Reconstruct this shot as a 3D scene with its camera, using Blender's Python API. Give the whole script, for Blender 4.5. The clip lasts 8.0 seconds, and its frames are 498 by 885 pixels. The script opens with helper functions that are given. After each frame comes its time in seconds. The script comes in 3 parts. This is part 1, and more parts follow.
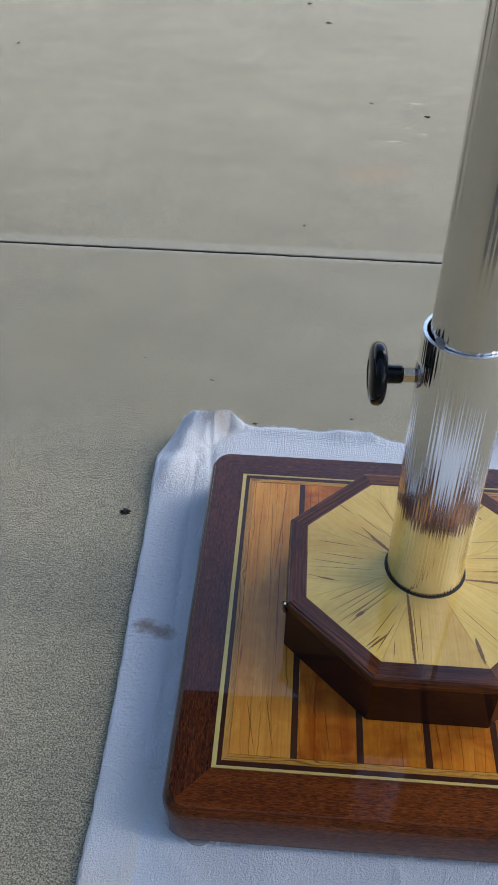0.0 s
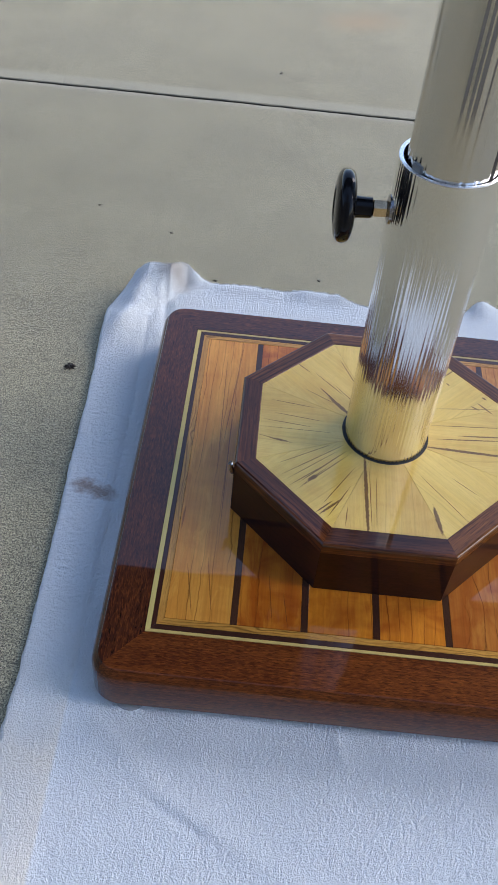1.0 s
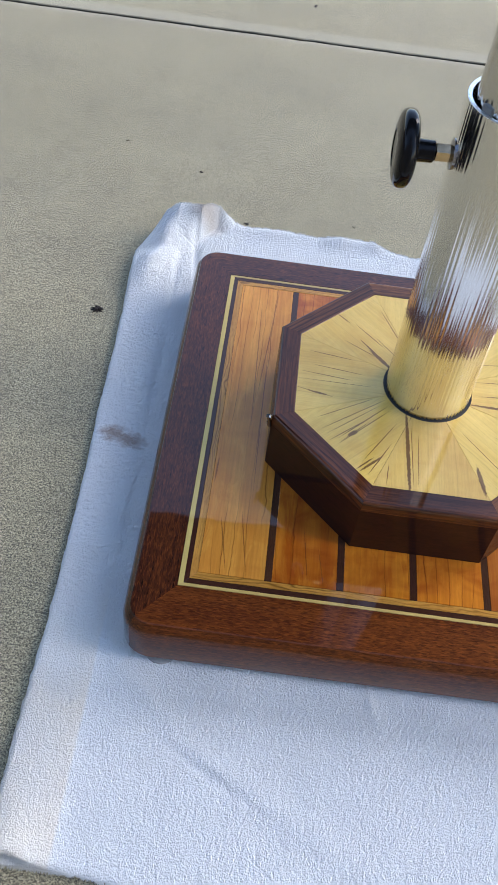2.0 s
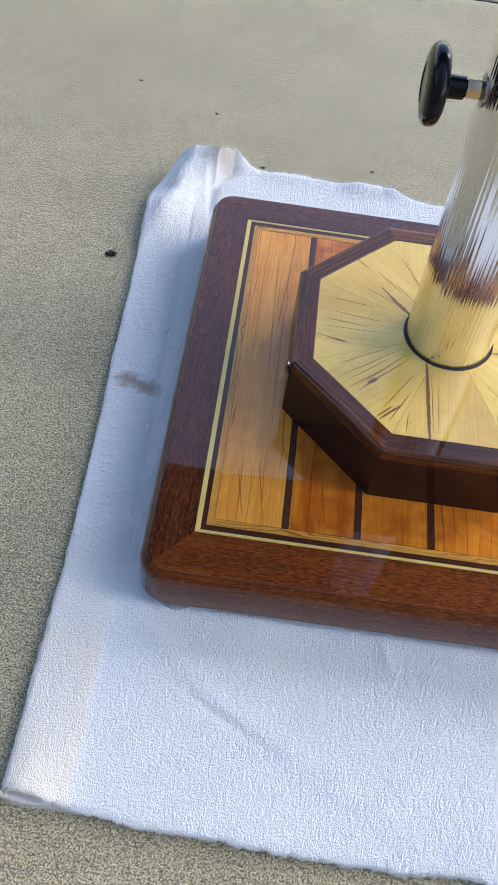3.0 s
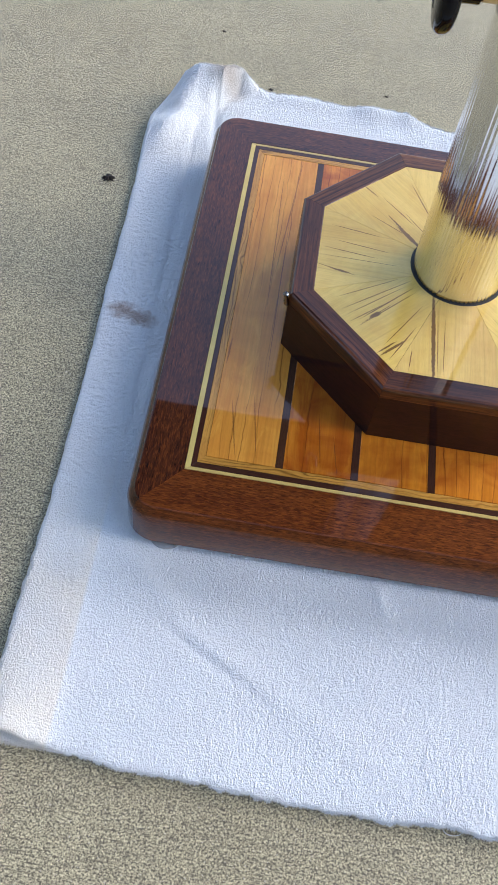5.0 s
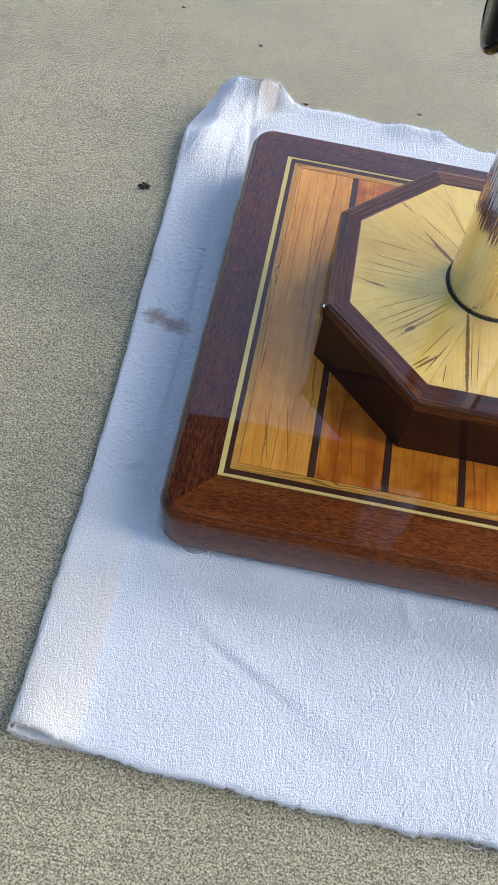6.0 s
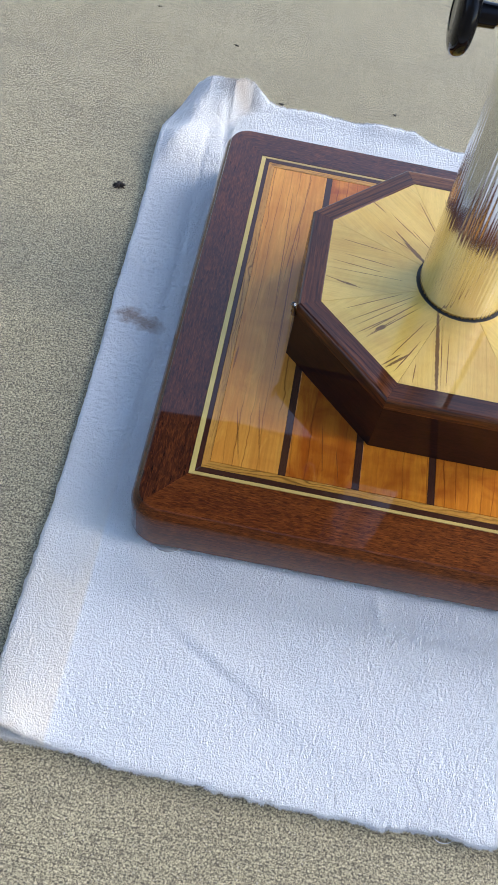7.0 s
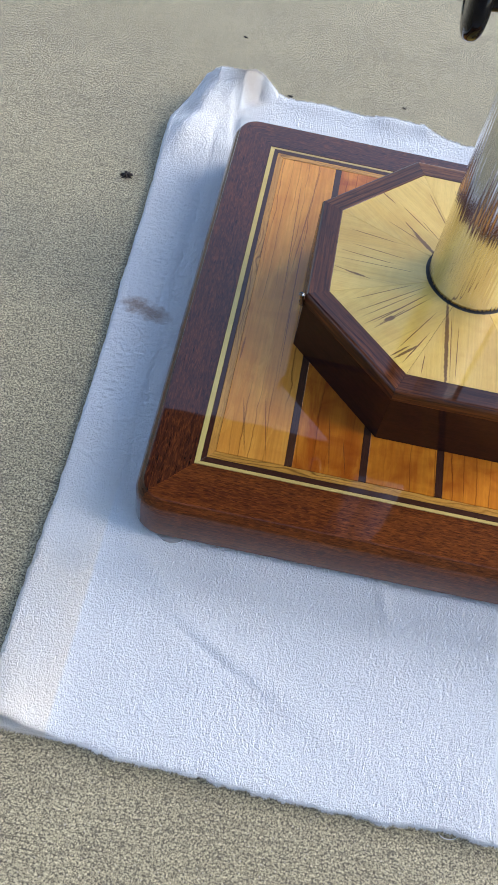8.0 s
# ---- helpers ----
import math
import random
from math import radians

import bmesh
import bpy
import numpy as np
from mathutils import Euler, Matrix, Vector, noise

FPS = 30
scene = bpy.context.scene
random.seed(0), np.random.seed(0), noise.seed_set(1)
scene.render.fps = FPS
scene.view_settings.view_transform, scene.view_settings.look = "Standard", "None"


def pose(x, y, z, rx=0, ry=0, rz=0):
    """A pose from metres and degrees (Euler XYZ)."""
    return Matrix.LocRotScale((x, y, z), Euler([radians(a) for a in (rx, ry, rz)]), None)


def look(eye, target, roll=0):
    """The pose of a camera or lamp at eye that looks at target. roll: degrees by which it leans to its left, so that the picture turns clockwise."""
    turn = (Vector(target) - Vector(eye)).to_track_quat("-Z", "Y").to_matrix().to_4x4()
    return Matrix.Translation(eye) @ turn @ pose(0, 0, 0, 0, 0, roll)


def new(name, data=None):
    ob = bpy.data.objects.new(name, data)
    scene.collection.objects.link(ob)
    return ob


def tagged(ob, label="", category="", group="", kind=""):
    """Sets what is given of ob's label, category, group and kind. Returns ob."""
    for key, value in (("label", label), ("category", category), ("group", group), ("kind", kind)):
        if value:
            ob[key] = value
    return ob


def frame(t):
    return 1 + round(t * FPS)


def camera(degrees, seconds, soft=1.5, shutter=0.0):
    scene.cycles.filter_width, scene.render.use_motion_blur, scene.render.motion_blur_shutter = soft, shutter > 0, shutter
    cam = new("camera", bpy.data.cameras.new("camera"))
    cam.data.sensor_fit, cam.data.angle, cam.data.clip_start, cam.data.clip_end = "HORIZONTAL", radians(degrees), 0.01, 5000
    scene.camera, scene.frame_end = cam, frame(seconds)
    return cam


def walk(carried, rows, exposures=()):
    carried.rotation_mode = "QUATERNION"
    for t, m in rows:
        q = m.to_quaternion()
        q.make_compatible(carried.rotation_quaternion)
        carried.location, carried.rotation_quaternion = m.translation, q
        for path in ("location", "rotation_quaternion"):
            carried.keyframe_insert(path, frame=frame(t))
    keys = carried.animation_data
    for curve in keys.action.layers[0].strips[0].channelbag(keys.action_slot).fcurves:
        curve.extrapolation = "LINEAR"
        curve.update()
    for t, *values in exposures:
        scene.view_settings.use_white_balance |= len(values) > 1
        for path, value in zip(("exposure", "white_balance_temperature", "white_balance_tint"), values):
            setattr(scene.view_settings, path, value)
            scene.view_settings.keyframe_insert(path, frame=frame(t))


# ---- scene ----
FOV = 31.49
ROWS = [
    (0, -0.1527, -0.6358, 0.8240, 49.97, -1.02, 3.97),
    (0.2, -0.1150, -0.6272, 0.8338, 49.32, -0.80, 3.40),
    (0.5, -0.1100, -0.6110, 0.8010, 47.22, -1.50, 3.00),
    (0.7, -0.1131, -0.6085, 0.7757, 45.42, -2.58, 3.23),
    (1, -0.1320, -0.6015, 0.7464, 42.72, -4.05, 4.26),
    (1.2, -0.1453, -0.5970, 0.7429, 41.52, -4.70, 4.61),
    (1.5, -0.1595, -0.5872, 0.7307, 40.09, -4.62, 5.12),
    (1.7, -0.1603, -0.5818, 0.7302, 39.69, -4.89, 5.29),
    (2.8, -0.1759, -0.5862, 0.7220, 36.59, -5.08, 6.55),
    (3, -0.1736, -0.5831, 0.7186, 35.97, -5.05, 6.37),
    (3.5, -0.1533, -0.5772, 0.7025, 34.34, -5.27, 6.28),
    (4, -0.1523, -0.5677, 0.6925, 33.19, -5.33, 6.72),
    (4.5, -0.1551, -0.5615, 0.6890, 32.46, -5.25, 7.22),
    (5, -0.1562, -0.5665, 0.6895, 32.11, -5.01, 7.90),
    (5.2, -0.1657, -0.5693, 0.6885, 32.26, -4.99, 8.29),
    (6.3, -0.1775, -0.5776, 0.6947, 32.90, -5.92, 9.79),
    (6.5, -0.1776, -0.5762, 0.6960, 33.01, -6.10, 9.58),
    (7, -0.1659, -0.5776, 0.6947, 32.78, -6.48, 9.15),
    (7.5, -0.1610, -0.5750, 0.6936, 32.56, -6.51, 9.99),
    (8, -0.1665, -0.5808, 0.6839, 32.74, -6.61, 9.77),
]
EXPOSURES = [(0, 1.26, 6830, 16), (0.5, 1.30, 6820, 16), (1, 1.45, 6850, 16), (1.5, 1.63, 6980, 16), (3, 1.87, 7240, 16), (4.5, 1.91, 7290, 16), (8, 1.86, 7270, 16)]

cam = camera(FOV, 8.0)
walk(cam, [(t, pose(x, y, z, rx, ry, rz)) for t, x, y, z, rx, ry, rz in ROWS], EXPOSURES)

# ---- light ----
world = bpy.data.worlds.new("sky")
scene.world = world
world.use_nodes = True
wn = world.node_tree
sky = wn.nodes.new("ShaderNodeTexSky")
sky.sky_type = "NISHITA"
sky.sun_disc = False
sky.sun_elevation = radians(32)
sky.sun_rotation = radians(74)
sky.dust_density = 0.5
sky.ozone_density = 2.2
wn.nodes["Background"].inputs["Strength"].default_value = 0.15
wn.links.new(sky.outputs["Color"], wn.nodes["Background"].inputs["Color"])

sun = new("sun", bpy.data.lights.new("sun", "SUN"))
sun.data.energy, sun.data.angle, sun.data.color = 1.65, radians(56), (1.0, 0.975, 0.94)
sun.matrix_world = look((3, 1.0, 2.0), (0, 0, 0))

# ---- materials ----


def material(name):
    m = bpy.data.materials.new(name)
    m.use_nodes = True
    return m, m.node_tree, m.node_tree.nodes["Principled BSDF"]


def node(nt, kind, inputs=None, **props):
    n = nt.nodes.new("ShaderNode" + kind)
    for k, v in props.items():
        setattr(n, k, v)
    for k, v in (inputs or {}).items():
        if isinstance(v, bpy.types.NodeSocket):
            nt.links.new(v, n.inputs[k])
        else:
            n.inputs[k].default_value = v
    return n


def math_node(nt, op, a, b=0.0, clamp=False):
    return node(nt, "Math", {0: a, 1: b}, operation=op, use_clamp=clamp).outputs[0]


def vec(nt, op, a, b):
    return node(nt, "VectorMath", {0: a, 1: b}, operation=op).outputs[0]


def mix(nt, fac, a, b, blend="MIX"):
    n = node(nt, "MixRGB", {"Fac": fac}, blend_type=blend)
    for k, v in (("Color1", a), ("Color2", b)):
        if isinstance(v, bpy.types.NodeSocket):
            nt.links.new(v, n.inputs[k])
        else:
            n.inputs[k].default_value = (*v, 1)
    return n.outputs[0]


def ramp(nt, fac, lo, hi, out_lo=0.0, out_hi=1.0):
    return node(nt, "MapRange", {0: fac, 1: lo, 2: hi, 3: out_lo, 4: out_hi}).outputs[0]


def noise_tex(nt, vector, scale, detail=3.0, rough=0.5, distortion=0.0):
    return node(nt, "TexNoise", {"Vector": vector, "Scale": scale, "Detail": detail, "Roughness": rough, "Distortion": distortion}).outputs["Fac"]


def bump(nt, bsdf, height, strength, distance):
    b = node(nt, "Bump", {"Height": height, "Strength": strength, "Distance": distance})
    nt.links.new(b.outputs["Normal"], bsdf.inputs["Normal"])


def plane_position(nt):
    return vec(nt, "MULTIPLY", node(nt, "NewGeometry").outputs["Position"], (1, 1, 0))


def streaks(nt, strokes, ragged=0.35, scale=260.0, soft=0.45):
    """A mask of long spots: each from (x0, y0) to (x1, y1), of half width w, all in metres of the plan."""
    p = plane_position(nt)
    wob = node(nt, "TexNoise", {"Vector": p, "Scale": scale, "Detail": 3.0}).outputs["Color"]
    wob = vec(nt, "SUBTRACT", wob, (0.5, 0.5, 0.5))
    total = None
    for x0, y0, x1, y1, w in strokes:
        half = math.hypot(x1 - x0, y1 - y0) / 2
        m = node(nt, "Mapping", {"Vector": p, "Location": ((x0 + x1) / 2, (y0 + y1) / 2, 0),
                                 "Rotation": (0, 0, math.atan2(y1 - y0, x1 - x0)), "Scale": (half, w, 1)}, vector_type="TEXTURE")
        v = vec(nt, "ADD", m.outputs[0], vec(nt, "MULTIPLY", wob, (ragged, ragged * 2, 0)))
        d = node(nt, "VectorMath", {0: v}, operation="LENGTH").outputs["Value"]
        f = ramp(nt, d, 1.0 - soft, 1.0 + soft * 0.3, 1.0, 0.0)
        total = f if total is None else math_node(nt, "MAXIMUM", total, f)
    return total


def wood(name, dark, mid, light, rings=9.0, ring_dark=0.5, pores=0.35, spread=0.25, across=24.0, along=2.2, spacing=0.01, sharp=50.0, mottle=0.2, dash=14.0, pore_len=170.0, ribbon=0.0, fleck=0.0, calm=0.5, line_from=0.45, wander=0.0, strokes=(), stroke_colour=(0.07, 0.03, 0.012), stroke_fac=0.85, coat_rough=0.025, coat=1.0):
    """Lacquered wood, whose grain runs along the piece's own x."""
    m, nt, b = material(name)
    ob = node(nt, "TexCoord").outputs["Object"]
    rnd = node(nt, "ObjectInfo").outputs["Random"]
    off = node(nt, "CombineXYZ", {0: math_node(nt, "MULTIPLY", rnd, 7.3), 1: math_node(nt, "MULTIPLY", rnd, 3.1), 2: math_node(nt, "MULTIPLY", rnd, 1.7)}).outputs[0]
    p = vec(nt, "ADD", ob, off)
    low = noise_tex(nt, vec(nt, "MULTIPLY", p, (along, across, across)), 1.0, 2.0, 0.45, 0.35)
    cross = node(nt, "SeparateXYZ", {0: p}).outputs[1]
    phase = math_node(nt, "MULTIPLY", math_node(nt, "ADD", math_node(nt, "MULTIPLY", cross, 1.0 / spacing), math_node(nt, "MULTIPLY", low, rings)), math.pi)
    if wander:
        phase = math_node(nt, "ADD", phase, math_node(nt, "MULTIPLY", noise_tex(nt, vec(nt, "MULTIPLY", p, (24, 30, 30)), 1.0, 3.0, 0.55), wander * math.pi))
    line = math_node(nt, "ABSOLUTE", math_node(nt, "SINE", phase))
    line = math_node(nt, "POWER", line, sharp)
    fine = noise_tex(nt, vec(nt, "MULTIPLY", p, (dash, 420, 420)), 1.0, 3.0, 0.6)
    broad = noise_tex(nt, vec(nt, "MULTIPLY", p, (5, 40, 40)), 1.0, 3.0, 0.5)
    pore = noise_tex(nt, vec(nt, "MULTIPLY", p, (pore_len, 1000, 1000)), 1.0, 2.0, 0.6)
    col = mix(nt, ramp(nt, broad, 0.3, 0.7), dark, light)
    col = mix(nt, calm, col, mid)
    col = mix(nt, ramp(nt, fine, 0.35, 0.75, 0.0, spread), col, tuple(c * 0.35 for c in dark))
    col = mix(nt, math_node(nt, "MULTIPLY", line, math_node(nt, "MULTIPLY", ramp(nt, noise_tex(nt, vec(nt, "MULTIPLY", p, (5, 45, 45)), 1.0, 2.0), line_from, line_from + 0.2), ring_dark)), col, tuple(c * 0.3 for c in dark))
    col = mix(nt, ramp(nt, pore, 0.5, 0.62, 0.0, pores), col, tuple(c * 0.2 for c in dark))
    if ribbon:
        band = noise_tex(nt, vec(nt, "MULTIPLY", p, (95, 480, 480)), 1.0, 3.0, 0.55, 0.4)
        col = mix(nt, ramp(nt, band, 0.48, 0.64, 0.0, ribbon), col, tuple(c * 0.3 for c in dark))
    if fleck:
        spot = noise_tex(nt, vec(nt, "MULTIPLY", p, (150, 800, 800)), 1.0, 2.0, 0.55)
        col = mix(nt, ramp(nt, spot, 0.52, 0.64, 0.0, fleck), col, tuple(c * 1.5 for c in light))
    if strokes:
        col = mix(nt, math_node(nt, "MULTIPLY", streaks(nt, strokes, 0.5, 420.0, 0.25), stroke_fac), col, stroke_colour)
    curl = noise_tex(nt, vec(nt, "MULTIPLY", p, (38, 22, 22)), 1.0, 3.0, 0.55, 0.8)
    col = mix(nt, ramp(nt, curl, 0.42, 0.68, 0.0, mottle), col, tuple(c * f for c, f in zip(dark, (0.72, 0.55, 0.5))))
    if calm < 0.2:
        shine = noise_tex(nt, vec(nt, "MULTIPLY", p, (16, 75, 75)), 1.0, 4.0, 0.65, 0.8)
        col = mix(nt, ramp(nt, shine, 0.5, 0.7, 0.0, 0.4), col, tuple(min(1.0, c * f) for c, f in zip(light, (1.12, 1.25, 1.3))))
    tone = node(nt, "HueSaturation", {"Hue": ramp(nt, rnd, 0.0, 1.0, 0.49, 0.506), "Saturation": 1.0, "Value": ramp(nt, rnd, 0.0, 1.0, 0.86, 1.14), "Color": col})
    nt.links.new(tone.outputs[0], b.inputs["Base Color"])
    b.inputs["Roughness"].default_value = 0.5
    b.inputs["Specular IOR Level"].default_value = 0.06
    b.inputs["Coat Weight"].default_value = coat
    b.inputs["Coat Roughness"].default_value = coat_rough
    ripple = noise_tex(nt, ob, 18.0, 2.0)
    bump(nt, b, fine, 0.12, 0.0004)
    cb = node(nt, "Bump", {"Height": ripple, "Strength": 0.05, "Distance": 0.002})
    nt.links.new(cb.outputs["Normal"], b.inputs["Coat Normal"])
    return m


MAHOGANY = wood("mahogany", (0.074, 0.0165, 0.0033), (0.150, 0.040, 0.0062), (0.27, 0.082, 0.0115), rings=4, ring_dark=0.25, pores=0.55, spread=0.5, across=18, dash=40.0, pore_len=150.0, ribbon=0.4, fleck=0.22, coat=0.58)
# darker copy for back and left rails: their duller sheen put into colour
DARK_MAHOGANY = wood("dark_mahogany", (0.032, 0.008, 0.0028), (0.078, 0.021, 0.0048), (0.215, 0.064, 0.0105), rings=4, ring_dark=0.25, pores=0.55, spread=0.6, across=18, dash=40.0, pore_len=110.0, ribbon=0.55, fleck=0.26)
RIM_WOOD = wood("rim_mahogany", (0.03, 0.0078, 0.003), (0.075, 0.021, 0.0055), (0.27, 0.08, 0.0155), rings=3, ring_dark=0.75, pores=0.5, spread=0.7, across=60, along=6, spacing=0.0042, sharp=7.0, line_from=0.35, wander=0.7, dash=16.0, pore_len=60.0, calm=0.25, coat=0.75)
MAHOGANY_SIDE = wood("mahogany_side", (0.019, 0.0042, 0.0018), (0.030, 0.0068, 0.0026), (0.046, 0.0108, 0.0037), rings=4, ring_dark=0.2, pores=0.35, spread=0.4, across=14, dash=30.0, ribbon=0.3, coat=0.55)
DARK_STRIP = wood("dark_strip", (0.036, 0.012, 0.0055), (0.052, 0.018, 0.008), (0.075, 0.026, 0.012), rings=3, ring_dark=0.1, pores=0.3)
MAPLE = wood("maple_stringing", (0.49, 0.355, 0.10), (0.55, 0.41, 0.13), (0.59, 0.45, 0.16), rings=2, ring_dark=0.05, pores=0.05, spread=0.1)
KNOT_LINES = [(-0.165, 0.17, -0.160, -0.02, 0.000495), (-0.147, 0.19, -0.158, 0.02, 0.000605), (-0.152, 0.10, -0.150, -0.10, 0.00044), (-0.176, -0.13, -0.166, -0.185, 0.00066),
              (-0.158, -0.12, -0.148, -0.186, 0.00055), (-0.186, -0.06, -0.187, -0.09, 0.00088), (-0.100, -0.13, -0.094, -0.188, 0.00055), (-0.086, -0.15, -0.080, -0.188, 0.000495)]
GRAIN = dict(calm=0.15, ring_dark=0.85, pores=0.05, spread=0.3, sharp=120.0, stroke_fac=0.7, stroke_colour=(0.1, 0.032, 0.008))
HONEY_PLANK = wood("honey_plank", (0.49, 0.154, 0.0165), (0.62, 0.226, 0.029), (0.70, 0.306, 0.052), rings=3.4, across=20, along=2.4, spacing=0.0098, wander=0.7, line_from=0.42, mottle=0.25, strokes=KNOT_LINES, **GRAIN)
ORANGE_PLANK = wood("orange_plank", (0.34, 0.069, 0.0047), (0.48, 0.121, 0.0085), (0.62, 0.203, 0.017), rings=3.2, across=20, along=4.5, spacing=0.0115, wander=0.6, line_from=0.4, mottle=0.7, strokes=KNOT_LINES, **GRAIN)
RED_PLANK = wood("red_plank", (0.37, 0.108, 0.0095), (0.52, 0.19, 0.019), (0.64, 0.285, 0.038), rings=5, across=18, along=6.0, spacing=0.013, wander=0.5, line_from=0.35, mottle=0.5, **GRAIN)
BORDER = wood("honey_border", (0.41, 0.160, 0.023), (0.54, 0.243, 0.042), (0.65, 0.335, 0.078), rings=5, ring_dark=0.85, pores=0.2, spread=0.45, across=70, along=20, spacing=0.0032, sharp=7.0, line_from=0.36, wander=0.8, calm=0.3)
WEDGE = wood("yellow_wedge", (0.6, 0.375, 0.075), (0.69, 0.465, 0.105), (0.76, 0.55, 0.16), rings=4, ring_dark=0.2, pores=0.06, spread=0.2, across=14, along=3.0, spacing=0.011, sharp=140.0, stroke_colour=(0.09, 0.036, 0.012), stroke_fac=0.88,
             strokes=[(-0.066, 0.055, -0.036, 0.021, 0.0010), (-0.056, 0.042, -0.034, 0.018, 0.0022), (-0.112, -0.0225, -0.093, -0.0255, 0.0012), (-0.125, -0.019, -0.088, -0.027, 0.00045), (-0.074, -0.0715, -0.0645, -0.0635, 0.00221),
                      (-0.083, -0.083, -0.036, -0.035, 0.000525), (-0.082, -0.075, -0.038, -0.030, 0.0006), (-0.098, -0.067, -0.040, -0.022, 0.00045), (-0.090, -0.079, -0.060, -0.052, 0.00045),
                      (-0.063, -0.110, -0.042, -0.089, 0.0012), (-0.066, -0.108, -0.050, -0.092, 0.00075), (-0.0208, -0.026, -0.0186, -0.138, 0.00187), (-0.0165, -0.05, -0.0155, -0.118, 0.000375), (-0.010, -0.06, -0.011, -0.121, 0.000375),
                      (-0.037, -0.098, -0.039, -0.120, 0.00045), (0.041, -0.086, 0.0475, -0.120, 0.00221), (0.03, -0.0135, 0.135, -0.0175, 0.0017), (0.05, -0.002, 0.118, 0.004, 0.000825),
                      (0.07, 0.005, 0.12, 0.009, 0.0009), (0.045, 0.016, 0.12, 0.022, 0.000525), (0.05, 0.04, 0.115, 0.048, 0.00045), (0.06, -0.05, 0.085, -0.07, 0.000375),
                      (0.03, -0.05, 0.075, -0.105, 0.000375), (-0.05, 0.06, -0.028, 0.034, 0.000375), (-0.11, 0.012, -0.06, 0.006, 0.00045), (-0.12, 0.002, -0.07, -0.003, 0.00045),
                      (-0.115, 0.030, -0.07, 0.024, 0.00045), (-0.12, -0.008, -0.05, -0.008, 0.0003), (-0.09, 0.088, -0.075, 0.075, 0.0006), (-0.092, -0.071, -0.045, -0.03, 0.0004), (-0.08, -0.079, -0.055, -0.052, 0.0004), (-0.104, -0.055, -0.05, -0.022, 0.0004), (-0.06, -0.098, -0.03, -0.05, 0.0005), (-0.055, -0.112, -0.035, -0.075, 0.0006), (-0.08, 0.05, -0.045, 0.03, 0.0004), (-0.07, 0.075, -0.04, 0.045, 0.0005), (-0.045, 0.1, -0.022, 0.05, 0.0005), (-0.02, 0.11, -0.012, 0.05, 0.0005), (0.095, 0.055, 0.11, 0.04, 0.0009), (0.088, 0.049, 0.097, 0.044, 0.0009), (0.101, 0.064, 0.106, 0.060, 0.0011), (0.105, 0.068, 0.115, 0.066, 0.0008), (0.112, 0.074, 0.119, 0.071, 0.0009), (0.066, 0.080, 0.069, 0.076, 0.0008), (0.064, 0.089, 0.078, 0.103, 0.0007)])


